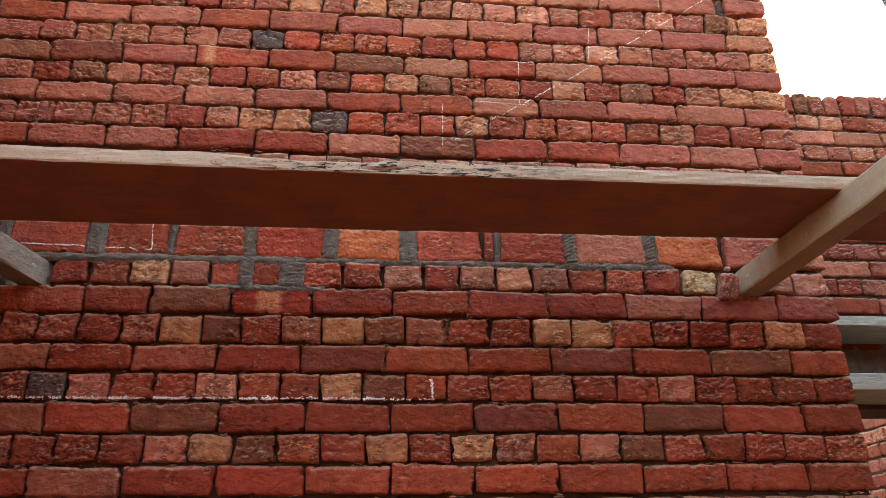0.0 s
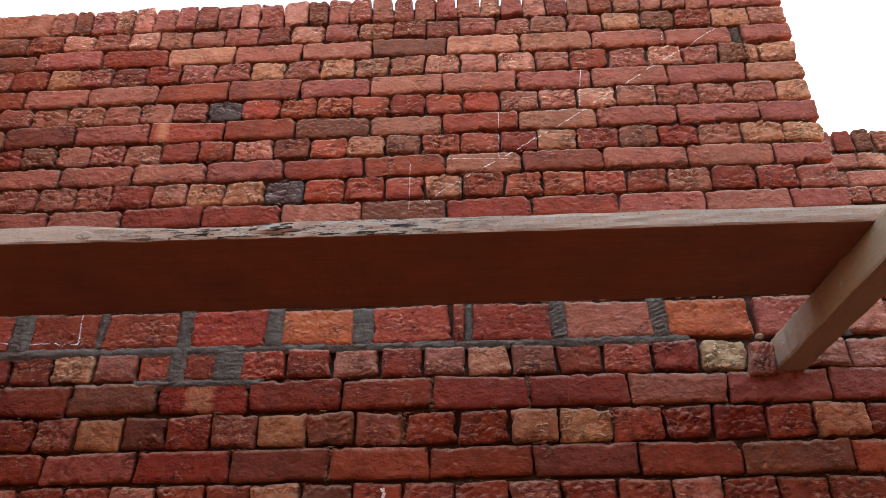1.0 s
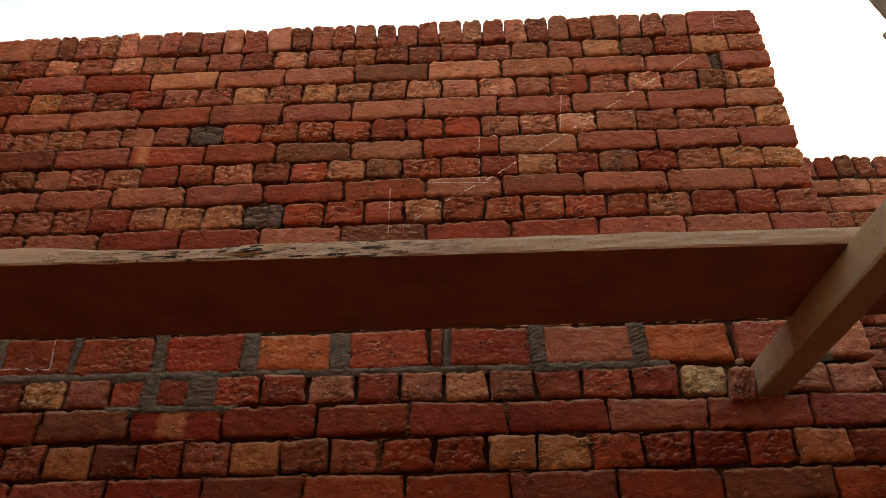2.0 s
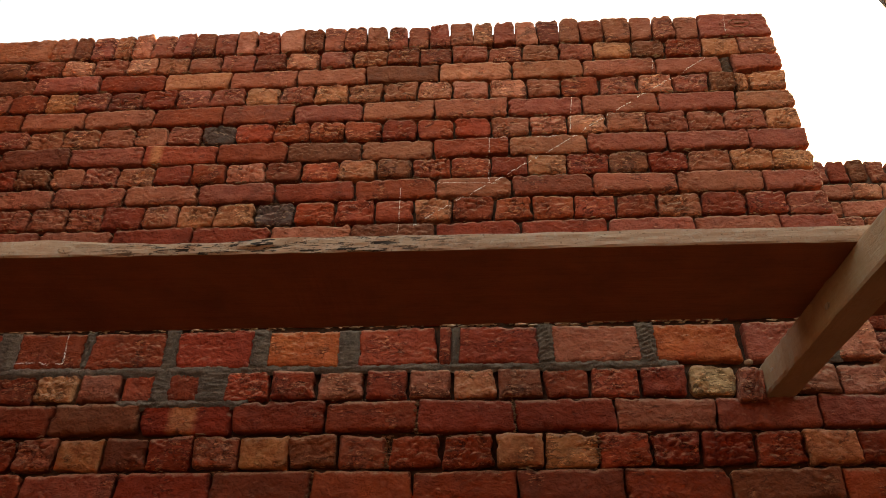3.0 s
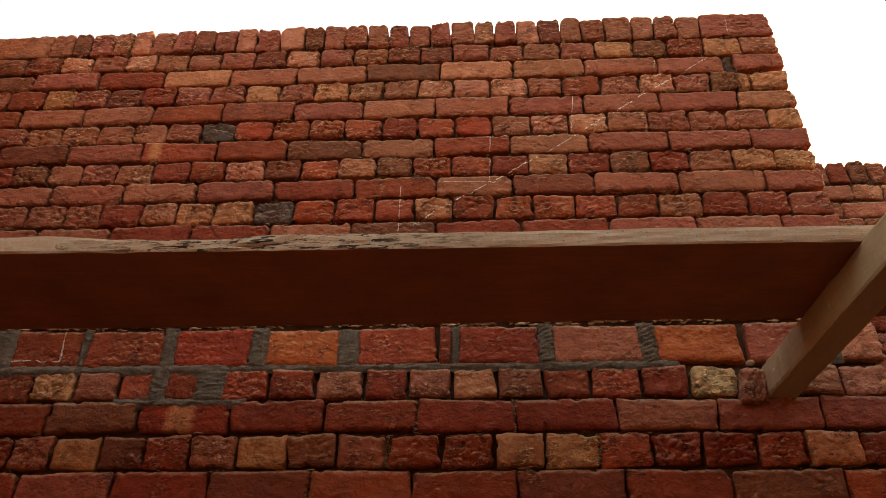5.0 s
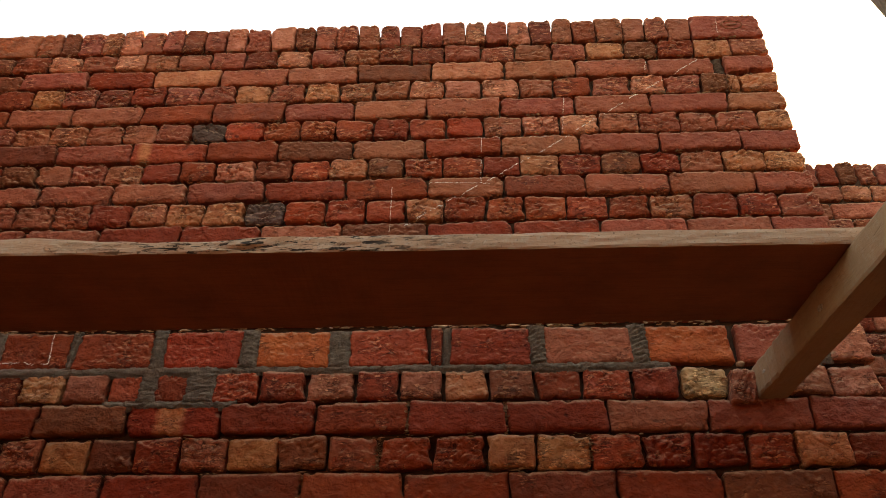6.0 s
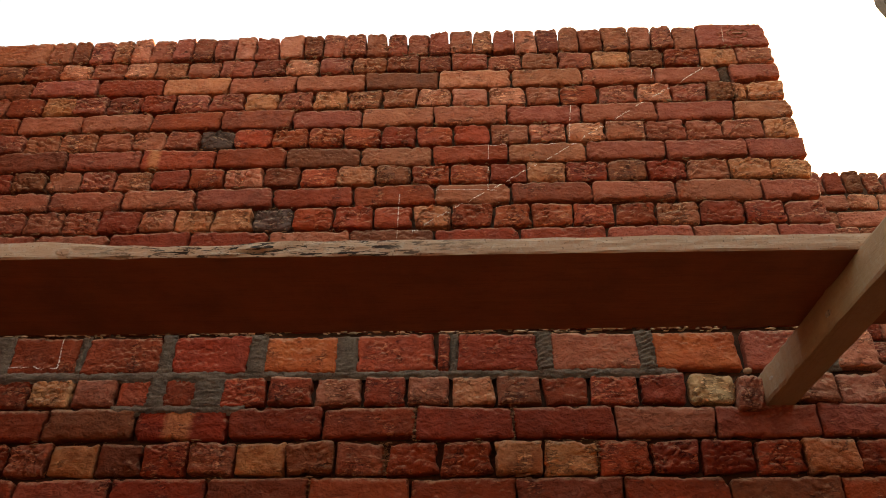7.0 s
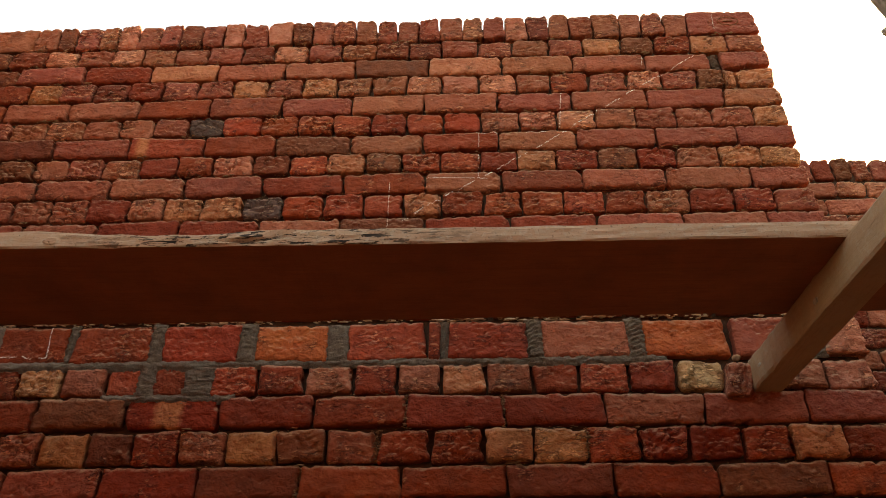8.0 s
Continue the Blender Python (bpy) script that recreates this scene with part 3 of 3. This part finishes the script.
spots = []
for i in range(260):
    low = rng.choice(COURSES)[0]
    spots.append((rng.uniform(LEFT, RIGHT - 0.03), rng.uniform(-0.002, 0.012), low + rng.uniform(-0.006, 0.003)))
crumbs(spots, 0.9, DRY_MUD, "crumbs of dried mortar")
spots = []
for i in range(75):
    x = rng.uniform(LEFT, RIGHT - 0.1)
    for q in range(rng.randint(2, 7)):
        spots.append((x + rng.gauss(0, 0.016), rng.uniform(-0.008, 0.012), 2.442 + rng.uniform(0, 0.007)))
crumbs(spots, 1.6, PALE_MUD, "pale crumbs of dried mortar")


# little mounds of mud squeezed out of the bed joints
spots = []
for i in range(110):
    low = rng.choice(COURSES)[0]
    x = rng.uniform(LEFT, RIGHT - 0.05)
    spots += [(x + rng.gauss(0, 0.008), rng.uniform(-0.004, 0.006), low - rng.uniform(-0.004, 0.006)) for k in range(rng.randint(3, 8))]
crumbs(spots, 1.15, DRY_MUD, "mounds of dried mud at the bed joints")
# mud left standing in upright joints of the lower courses
spots = []
for at, low, high in ((-0.070, 2.138, 2.224), (0.182, 2.138, 2.224), (-0.152, 2.046, 2.130), (-0.375, 1.958, 2.036), (0.428, 2.052, 2.130)):
    near = min((b[0] for b in LAID if abs((b[2] + b[3]) / 2 - (low + high) / 2) < 0.03), key=lambda v: abs(v - at))
    spots += [(near - 0.004 + rng.gauss(0, 0.004), rng.uniform(0.000, 0.014), rng.uniform(low, high)) for i in range(70)]
crumbs(spots, 1.35, DRY_MUD, "crumbly dried mud in upright joints", 1.3)


for x0, x1, low, high in HOLES:
    bm = bmesh.new()
    lump(bm, x0, x1, low, high, 0.018, rng, 16, 30, 0.0)
    part("mortar_joint", bm, MUD, wall_front, "rough dark mud where a brick is missing")

# flakes of dried mud along the upper lips of the courses
bm = bmesh.new()
for i in range(800):
    low, high, pitch, start, bond = rng.choice(COURSES)
    if pitch < 0.1:
        continue
    at = Vector((rng.uniform(LEFT, RIGHT - 0.02), rng.uniform(-0.003, 0.006), high - rng.uniform(-0.001, 0.006)))
    long, tall = rng.uniform(0.0015, 0.006), rng.uniform(0.0008, 0.0022)
    ring = [bm.verts.new(at + Vector((long * math.cos(q * 1.257) * rng.uniform(0.6, 1.3), rng.uniform(-0.001, 0.001), tall * math.sin(q * 1.257) * rng.uniform(0.6, 1.3)))) for q in range(5)]
    tip = bm.verts.new(at + Vector((0, -rng.uniform(0.001, 0.003), 0)))
    for q in range(5):
        bm.faces.new((ring[q], ring[(q + 1) % 5], tip))
tagged(part("mud_flakes", bm, DRY_MUD, wall_front, "flakes of dried mud", False), kind="stuff")


def chalk(marks, wide=0.005, broken=-0.30):
    """Chalk drawn over the brick faces: flakes that follow each brick and miss the joints."""
    bm = bmesh.new()
    for xa, za, xb, zb in marks:
        run = math.hypot(xb - xa, zb - za)
        steps = int(run / 0.0022)
        for i in range(steps):
            u = i / steps
            if noise.noise(Vector((xa * 9 + u * run * 45, za * 7, 3.0))) < broken or rng.random() < 0.12:
                continue
            x = xa + (xb - xa) * u + rng.gauss(0, wide * 0.22)
            z = za + (zb - za) * u + rng.gauss(0, wide * 0.22)
            for x0, x1, z0, z1, ob in LAID:
                if x0 < x < x1 and z0 < z < z1:
                    y = face_at(ob, x, z)
                    if y is None:
                        break
                    s = rng.uniform(0.2, 0.45) * wide
                    a = rng.uniform(0, 6.28)
                    ring = [bm.verts.new((x + s * rng.uniform(0.7, 1.4) * math.cos(a + q * 1.257), y - 0.0006, z + s * rng.uniform(0.6, 1.2) * math.sin(a + q * 1.257))) for q in range(5)]
                    top = bm.verts.new((x, y - 0.0014, z))
                    for q in range(5):
                        bm.faces.new((ring[q], ring[(q + 1) % 5], top))
                    break
    return bm


# a stair marked out on the wall: its slope, then treads and risers, and level marks lower down
for marks, wide in (
        ([(-0.067, 2.793, 0.406, 3.102), (0.406, 3.102, 0.975, 3.510)], 0.0044),
        ([(-0.112, 2.940, -0.113, 2.766)], 0.0035),
        ([(0.000, 2.957, 0.198, 2.950), (0.177, 3.145, 0.170, 2.954)], 0.0035),
        ([(0.163, 3.145, 0.245, 3.140), (0.335, 3.141, 0.400, 3.142), (0.466, 3.333, 0.445, 3.150)], 0.0035),
        ([(0.775, 3.519, 0.756, 3.433)], 0.003),
        ([(1.058, 3.711, 1.048, 3.617)], 0.003),
        ([(-1.62, 2.362, -1.044, 2.346), (-1.044, 2.345, -1.051, 2.447)], 0.005),
        ([(-1.60, 1.8745, -0.151, 1.8745), (-1.60, 1.877, -0.3, 1.876)], 0.007),
        ([(-0.163, 1.938, -0.158, 1.872), (-0.160, 1.937, -0.155, 1.873), (-0.185, 1.876, -0.156, 1.873)], 0.007)):
    part("chalk_line", chalk(marks, wide, -1.0 if wide == 0.007 and len(marks) == 3 else -0.30), CHALK, wall_front, "white chalk line")

# ---- the wall on the left, which meets it at a right angle ----
wall_left = tagged(new("wall_left"), "buff and red brick return wall meeting the high wall", "wall", kind="structure")
bm = bmesh.new()
box(bm, LEFT - 0.23, LEFT - 0.020, -1.3, 0.022, -0.1, 3.64)
part("mortar_core", bm, MUD, wall_left, "brown mud mortar between the bricks", False)
bm = bmesh.new()
for i in range(24):                                      # the corner is stopped with mud, trowelled by hand
    z = 1.6 + 0.088 * i
    lump(bm, LEFT - 0.030, LEFT + 0.005, z, z + 0.088, 0.016, rng, 5, 12, 0.0)
part("corner_mortar", bm, MUD, wall_left, "dried mud in the corner of the walls")
SIDE = Matrix.Translation((LEFT, 0, 0)) @ Matrix.Rotation(math.pi / 2, 4, "Z")      # x runs towards +y, the face looks along +x
spots = []
for i in range(42):
    z1 = 3.752 - 0.088 * i
    z0 = z1 - 0.088
    for a, b in plain_course(-1.3, 0.014, 0.25 if i % 2 and i > 11 else 0.125, 0.07 if i % 2 else 0.02):
        if i == 0 and b > -0.005:
            continue
        if a > -0.55 and i < 12:
            lay(wall_left, SIDE, a, b, z0 + 0.006, z1 - 0.006, RAND.choice("yqYq") if i < 6 else RAND.choice("pptrd"), RAND.gauss(0, 0.003))
        else:
            spots.append((a, b, z0 + 0.006, z1 - 0.006))
heap(wall_left, SIDE, spots, (0, 1, 2, 3, 3), random.Random(5))

# ---- the lower wall behind, past the end of the high one, with a doorway ----
BACK_Y, BACK_TOP, BACK_X0, BACK_X1 = 0.70, 3.585, 0.6, 2.80
wall_back = tagged(new("wall_back"), "lower red brick wall behind with a brick-on-edge top", "wall", kind="structure")
bm = bmesh.new()
box(bm, BACK_X0, BACK_X1 + 0.2, BACK_Y + 0.020, BACK_Y + 0.225, 1.99, BACK_TOP - 0.04)
box(bm, BACK_X0, 1.35, BACK_Y + 0.020, BACK_Y + 0.225, -0.1, 1.99)
part("mortar_core", bm, MUD, wall_back, "brown mud mortar between the bricks", False)
BACK = Matrix.Translation((0, BACK_Y, 0))
spots = []
for a, b in plain_course(1.05, BACK_X1, 0.083, 0.02):
    lay(wall_back, BACK, a + 0.002, b - 0.002, BACK_TOP - 0.118, BACK_TOP + RAND.uniform(-0.008, 0.003), RAND.choice("pprdq"), RAND.gauss(0, 0.003))
for i in range(39):
    z1 = BACK_TOP - 0.124 - 0.088 * i
    if z1 < 0.05:
        break
    span = (BACK_X0, 1.35) if z1 < 1.99 else (1.05, BACK_X1)
    for a, b in plain_course(*span, 0.25 if i % 2 else 0.125, 0.11 if i % 2 else 0.05):
        if z1 > 1.99 and not (2.0 < z1 < 2.29):
            lay(wall_back, BACK, a, b, z1 - 0.082, z1 - 0.006, RAND.choice("pptqr"), RAND.gauss(0, 0.003))
        elif z1 < 1.99:
            spots.append((a, b, z1 - 0.082, z1 - 0.006))
heap(wall_back, BACK, spots, (0, 1, 2), random.Random(6))
bm = bmesh.new()
lump(bm, 1.05, BACK_X1, 2.06, 2.30, BACK_Y + 0.004, rng, 70, 10)
part("cement_band", bm, CEMENT, wall_back, "grey cement smeared between the two boards")


def board(name, x0, x1, y0, y1, z0, z1, material, wear, rng, nx=60, parent=None, label=""):
    """A sawn board along x with worn arrises; wear: how deep."""
    bm = bmesh.new()
    ring = []
    prof = [(y0, z0 + 0.004), (y0, z1 - 0.004), (y0 + 0.004, z1), (y1 - 0.004, z1), (y1, z1 - 0.004), (y1, z0 + 0.004), (y1 - 0.004, z0), (y0 + 0.004, z0)]
    for i in range(nx + 1):
        x = x0 + (x1 - x0) * i / nx
        row = []
        for k, (y, z) in enumerate(prof):
            q = Vector((x * 7, k * 3.1, z0 * 9))
            row.append(bm.verts.new((x, y + wear * noise.noise(q), z + wear * 0.6 * noise.noise(q + Vector((0, 0, 5))))))
        ring.append(row)
    n = len(prof)
    for i in range(nx):
        for k in range(n):
            f = bm.faces.new((ring[i][k], ring[i][(k + 1) % n], ring[i + 1][(k + 1) % n], ring[i + 1][k]))
            f.material_index = 0
    bm.faces.new(ring[0])
    bm.faces.new(ring[-1][::-1])
    bmesh.ops.recalc_face_normals(bm, faces=bm.faces)
    return link(name, bm, material, parent, label, False)


for z0, z1 in ((2.270, 2.312), (2.012, 2.078)):
    tagged(board("lintel_board", 1.05, 2.78, 0.45, BACK_Y + 0.2, z0, z1, BOARD_WOOD, 0.003, rng),
           "pale weathered board built into the lower brick wall", "board", "boards over the doorway")

# ---- the wall on the right, seen through the doorway ----
wall_right = tagged(new("wall_right"), "red brick side wall beyond the doorway", "wall", kind="structure")
bm = bmesh.new()
box(bm, 2.822, 3.03, BACK_Y - 0.13, 6.0, -0.1, 3.40)
part("mortar_core", bm, MUD, wall_right, "brown mud mortar between the bricks", False)
FACING = Matrix.Translation((2.80, 0, 0)) @ Matrix.Rotation(-math.pi / 2, 4, "Z")    # x runs towards -y, the face looks along -x
spots = []
for i in range(38):
    z1 = 3.40 - 0.088 * i
    for a, b in plain_course(-6.0, -BACK_Y + 0.1, 0.25 if i % 2 else 0.125, 0.07 if i % 2 else 0.02):
        if -3.2 < a and b < -0.95 and 1.85 < z1 < 2.55:
            lay(wall_right, FACING, a, b, z1 - 0.082, z1 - 0.006, RAND.choice("pprrq"), RAND.gauss(0, 0.003))
        else:
            spots.append((a, b, z1 - 0.082, z1 - 0.006))
heap(wall_right, FACING, spots, (0, 1, 2), random.Random(8))

# ---- unseen plain wall added behind the camera: holds back low sky, gives red bounce ----
unseen_rear_wall = tagged(new("unseen_rear_wall"), "unseen red brick wall added behind the camera to shape the light", "wall", kind="structure")
REAR_Y, REAR_TOP, REAR_X0, REAR_X1 = -3.4, 3.4, -2.4, 4.98
bm = bmesh.new()
box(bm, REAR_X0, REAR_X1, REAR_Y - 0.25, REAR_Y - 0.02, -0.1, REAR_TOP - 0.02)
part("mortar_core", bm, MUD, unseen_rear_wall, "brown mud mortar between the bricks", False)
REAR = Matrix.Translation((0, REAR_Y, 0)) @ Matrix.Rotation(math.pi, 4, "Z")
spots = []
for i in range(38):
    z1 = REAR_TOP - 0.088 * i
    spots += [(a, b, z1 - 0.082, z1 - 0.006) for a, b in plain_course(-REAR_X1, -REAR_X0, 0.25 if i % 2 else 0.125, 0.07 if i % 2 else 0.02)]
heap(unseen_rear_wall, REAR, spots, (0, 1, 2), random.Random(9))

# ---- plain wall added on the right, out of view, to keep sun off the yard ----
unseen_sun_block = tagged(new("unseen_sun_block"), "unseen red brick wall added on the right to block the sun", "wall", kind="structure")
bm = bmesh.new()
box(bm, 5.022, 5.25, -3.6, 1.5, -0.1, 4.68)
part("mortar_core", bm, MUD, unseen_sun_block, "brown mud mortar between the bricks", False)
spots = []
for i in range(53):
    z1 = 4.70 - 0.088 * i
    spots += [(a, b, z1 - 0.082, z1 - 0.006) for a, b in plain_course(-1.5, 3.6, 0.25 if i % 2 else 0.125, 0.07 if i % 2 else 0.02)]
heap(unseen_sun_block, Matrix.Translation((2.2, 0, 0)) @ FACING, spots, (0, 1, 2), random.Random(10))

# ---- scaffold: a plank on two putlogs, and an upright pole ----
PLANK_Y0, PLANK_Y1, PLANK_Z0, PLANK_Z1 = -0.600, -0.272, 2.302, 2.340
bm = bmesh.new()
ring = []
NX = 220
for i in range(NX + 1):
    x = -1.69 + (1.95 + 1.69) * i / NX
    row = []
    dip = 0.010 * math.exp(-((x + 0.50) / 0.16) ** 2) - 0.004 * math.exp(-((x + 0.78) / 0.10) ** 2)     # a worn hollow beside a knot
    sag = 0.004 * math.sin(x * 1.3)
    ragged = 0.0025 + 0.004 * math.exp(-((x + 0.35) / 0.25) ** 2)
    prof = [(PLANK_Y0 + 0.003, PLANK_Z0), (PLANK_Y0, PLANK_Z0 + 0.004), (PLANK_Y0, PLANK_Z0 + 0.013), (PLANK_Y0, PLANK_Z0 + 0.021), (PLANK_Y0, PLANK_Z0 + 0.029), (PLANK_Y0 + 0.002, PLANK_Z1 - dip),
            (PLANK_Y0 + 0.02, PLANK_Z1), (PLANK_Y1 - 0.003, PLANK_Z1), (PLANK_Y1, PLANK_Z1 - 0.004), (PLANK_Y1, PLANK_Z0 + 0.004), (PLANK_Y1 - 0.003, PLANK_Z0)]
    for k, (y, z) in enumerate(prof):
        q = Vector((x * 14, k * 2.3, 0.0))
        if k in (3, 4):
            z -= dip * 0.7
        z += 0.0045 * max(0.0, -x) - 0.0065 * x * (PLANK_Y1 - y) / (PLANK_Y1 - PLANK_Y0)      # the plank is twisted
        row.append(bm.verts.new((x, y + ragged * noise.noise(q) * (1.2 if k < 6 else 0.4), z + sag + ragged * 0.6 * noise.noise(q + Vector((3, 0, 9))))))
    ring.append(row)
for i in range(NX):
    n = len(ring[0])
    for k in range(n):
        f = bm.faces.new((ring[i][k], ring[i][(k + 1) % n], ring[i + 1][(k + 1) % n], ring[i + 1][k]))
        f.material_index = 1 if k < 7 else 0
bm.faces.new(ring[0]), bm.faces.new(ring[-1][::-1])
bmesh.ops.recalc_face_normals(bm, faces=bm.faces)
plank = tagged(new("scaffold_plank"), "brown scaffold plank with a grey worn splintered edge resting on putlogs", "plank")
part("board", bm, [PLANK_WOOD, PLANK_EDGE], plank, smooth=False)


def knot(parent, place, radius, face, material):
    """A knot that stands out of worn wood: a rough button with a sunken ring. face: the way it looks."""
    bm = bmesh.new()
    rows = []
    for i, (r0, y0) in enumerate(((0.15, 0.6), (0.4, 0.35), (0.6, 0.75), (0.8, 0.45), (1.0, -0.4))):
        rows.append([bm.verts.new((radius * r0 * 1.5 * math.cos(k / 12 * 6.2832) * (1 + 0.15 * noise.noise(Vector((k, i, radius * 90)))),
                                   -0.003 * y0, radius * r0 * 0.8 * math.sin(k / 12 * 6.2832))) for k in range(12)])
    bm.faces.new(rows[0])
    for a, b in zip(rows, rows[1:]):
        for k in range(12):
            bm.faces.new((a[k], b[k], b[(k + 1) % 12], a[(k + 1) % 12]))
    bmesh.ops.recalc_face_normals(bm, faces=bm.faces)
    bm.transform(Matrix.Translation(place) @ Matrix.Rotation(face, 4, "Z"))
    return part("knot", bm, material, parent, "dark knot in the wood")


def putlog(x, lean, y_near, material, label, waney=0.0):
    """A sawn timber that runs out of its hole in the wall towards -y."""
    bm = bmesh.new()
    ring = []
    for i in range(61):
        y = 0.17 + (y_near - 0.17) * i / 60
        row = []
        cx = x + lean * -y
        for k, (sx, sz) in enumerate(((-1, 0.08), (-1, 0.92), (-0.92, 1), (0.92, 1), (1, 0.92), (1, 0.08), (0.92, 0), (-0.92, 0))):
            q = Vector((x * 5 + k * 1.7, y * 9, 0.0))
            ragged = waney * noise.noise(Vector((y * 26, k * 4.0, 7.0))) if sx < 0 and y > -0.45 else 0.0
            row.append(bm.verts.new((cx + sx * PUT_W / 2 + 0.003 * noise.noise(q) + ragged, y, PUT_Z0 + sz * (PUT_Z1 - PUT_Z0) + (0.002 * noise.noise(q + Vector((9, 0, 0))) if sz < 0.9 else 0.0))))
        ring.append(row)
    for i in range(60):
        for k in range(8):
            bm.faces.new((ring[i][k], ring[i][(k + 1) % 8], ring[i + 1][(k + 1) % 8], ring[i + 1][k]))
    bm.faces.new(ring[0]), bm.faces.new(ring[-1][::-1])
    bmesh.ops.recalc_face_normals(bm, faces=bm.faces)
    log = tagged(new("putlog"), label, "timber", "putlogs under the scaffold plank")
    part("beam", bm, material, log, smooth=False)
    return log


PUT_W, PUT_Z0, PUT_Z1 = 0.078, 2.222, 2.3015
right_log = putlog(0.904, 0.012, -1.05, PUTLOG_WOOD, "brown sawn timber putlog set in a hole in the brick wall", 0.010)
left_log = putlog(-1.389, -0.20, -1.05, PUTLOG_GREY, "grey sawn timber putlog set in a hole in the brick wall")

knot(plank, (-0.725, PLANK_Y0 - 0.001, PLANK_Z0 + 0.020), 0.014, 0.0, PLANK_EDGE)
knot(right_log, (0.8655, -0.075, 2.262), 0.007, -math.pi / 2, POLE_WOOD)
knot(right_log, (0.8695, -0.42, 2.255), 0.009, -math.pi / 2, POLE_WOOD)
knot(left_log, (-1.3605, -0.050, 2.262), 0.008, math.pi / 2, POLE_WOOD)

# the rough upright pole that stands by the putlog's outer end
bm = bmesh.new()
ring = []
for i in range(121):
    z = 3.9 * i / 120 - 0.05
    knob = 0.022 * math.exp(-((z - 2.82) / 0.045) ** 2) + 0.008 * math.sin(z * 9) - 0.004
    cx, cy = 1.055 + 0.012 * math.sin(z * 2.1), -0.80
    row = []
    for k in range(14):
        a = k / 14 * 2 * math.pi
        side = max(0.0, math.cos(a - math.pi)) ** 2
        r = 0.052 - 0.004 * z / 3.9 + knob * side + 0.006 * noise.noise(Vector((math.cos(a) * 1.5, math.sin(a) * 1.5, z * 7)))
        row.append(bm.verts.new((cx + r * math.cos(a), cy + r * math.sin(a), z)))
    ring.append(row)
for i in range(120):
    for k in range(14):
        bm.faces.new((ring[i][k], ring[i][(k + 1) % 14], ring[i + 1][(k + 1) % 14], ring[i + 1][k]))
bm.faces.new(ring[0][::-1]), bm.faces.new(ring[-1])
pole = tagged(new("scaffold_pole"), "rough grey knotted timber scaffold pole standing on earth", "pole")
part("shaft", bm, POLE_WOOD, pole)
bm = bmesh.new()
made = bmesh.ops.create_icosphere(bm, subdivisions=3, radius=1.0)["verts"]
for v in made:
    v.co *= 1 + 0.18 * noise.noise(v.co * 1.7)
    v.co = Vector((v.co.x * 0.045 + 1.012, v.co.y * 0.016 - 0.80, v.co.z * 0.014 + 2.655 - 0.1 * v.co.x * 0.045))
part("branch_stub", bm, POLE_WOOD, pole, "sawn-off branch stub")
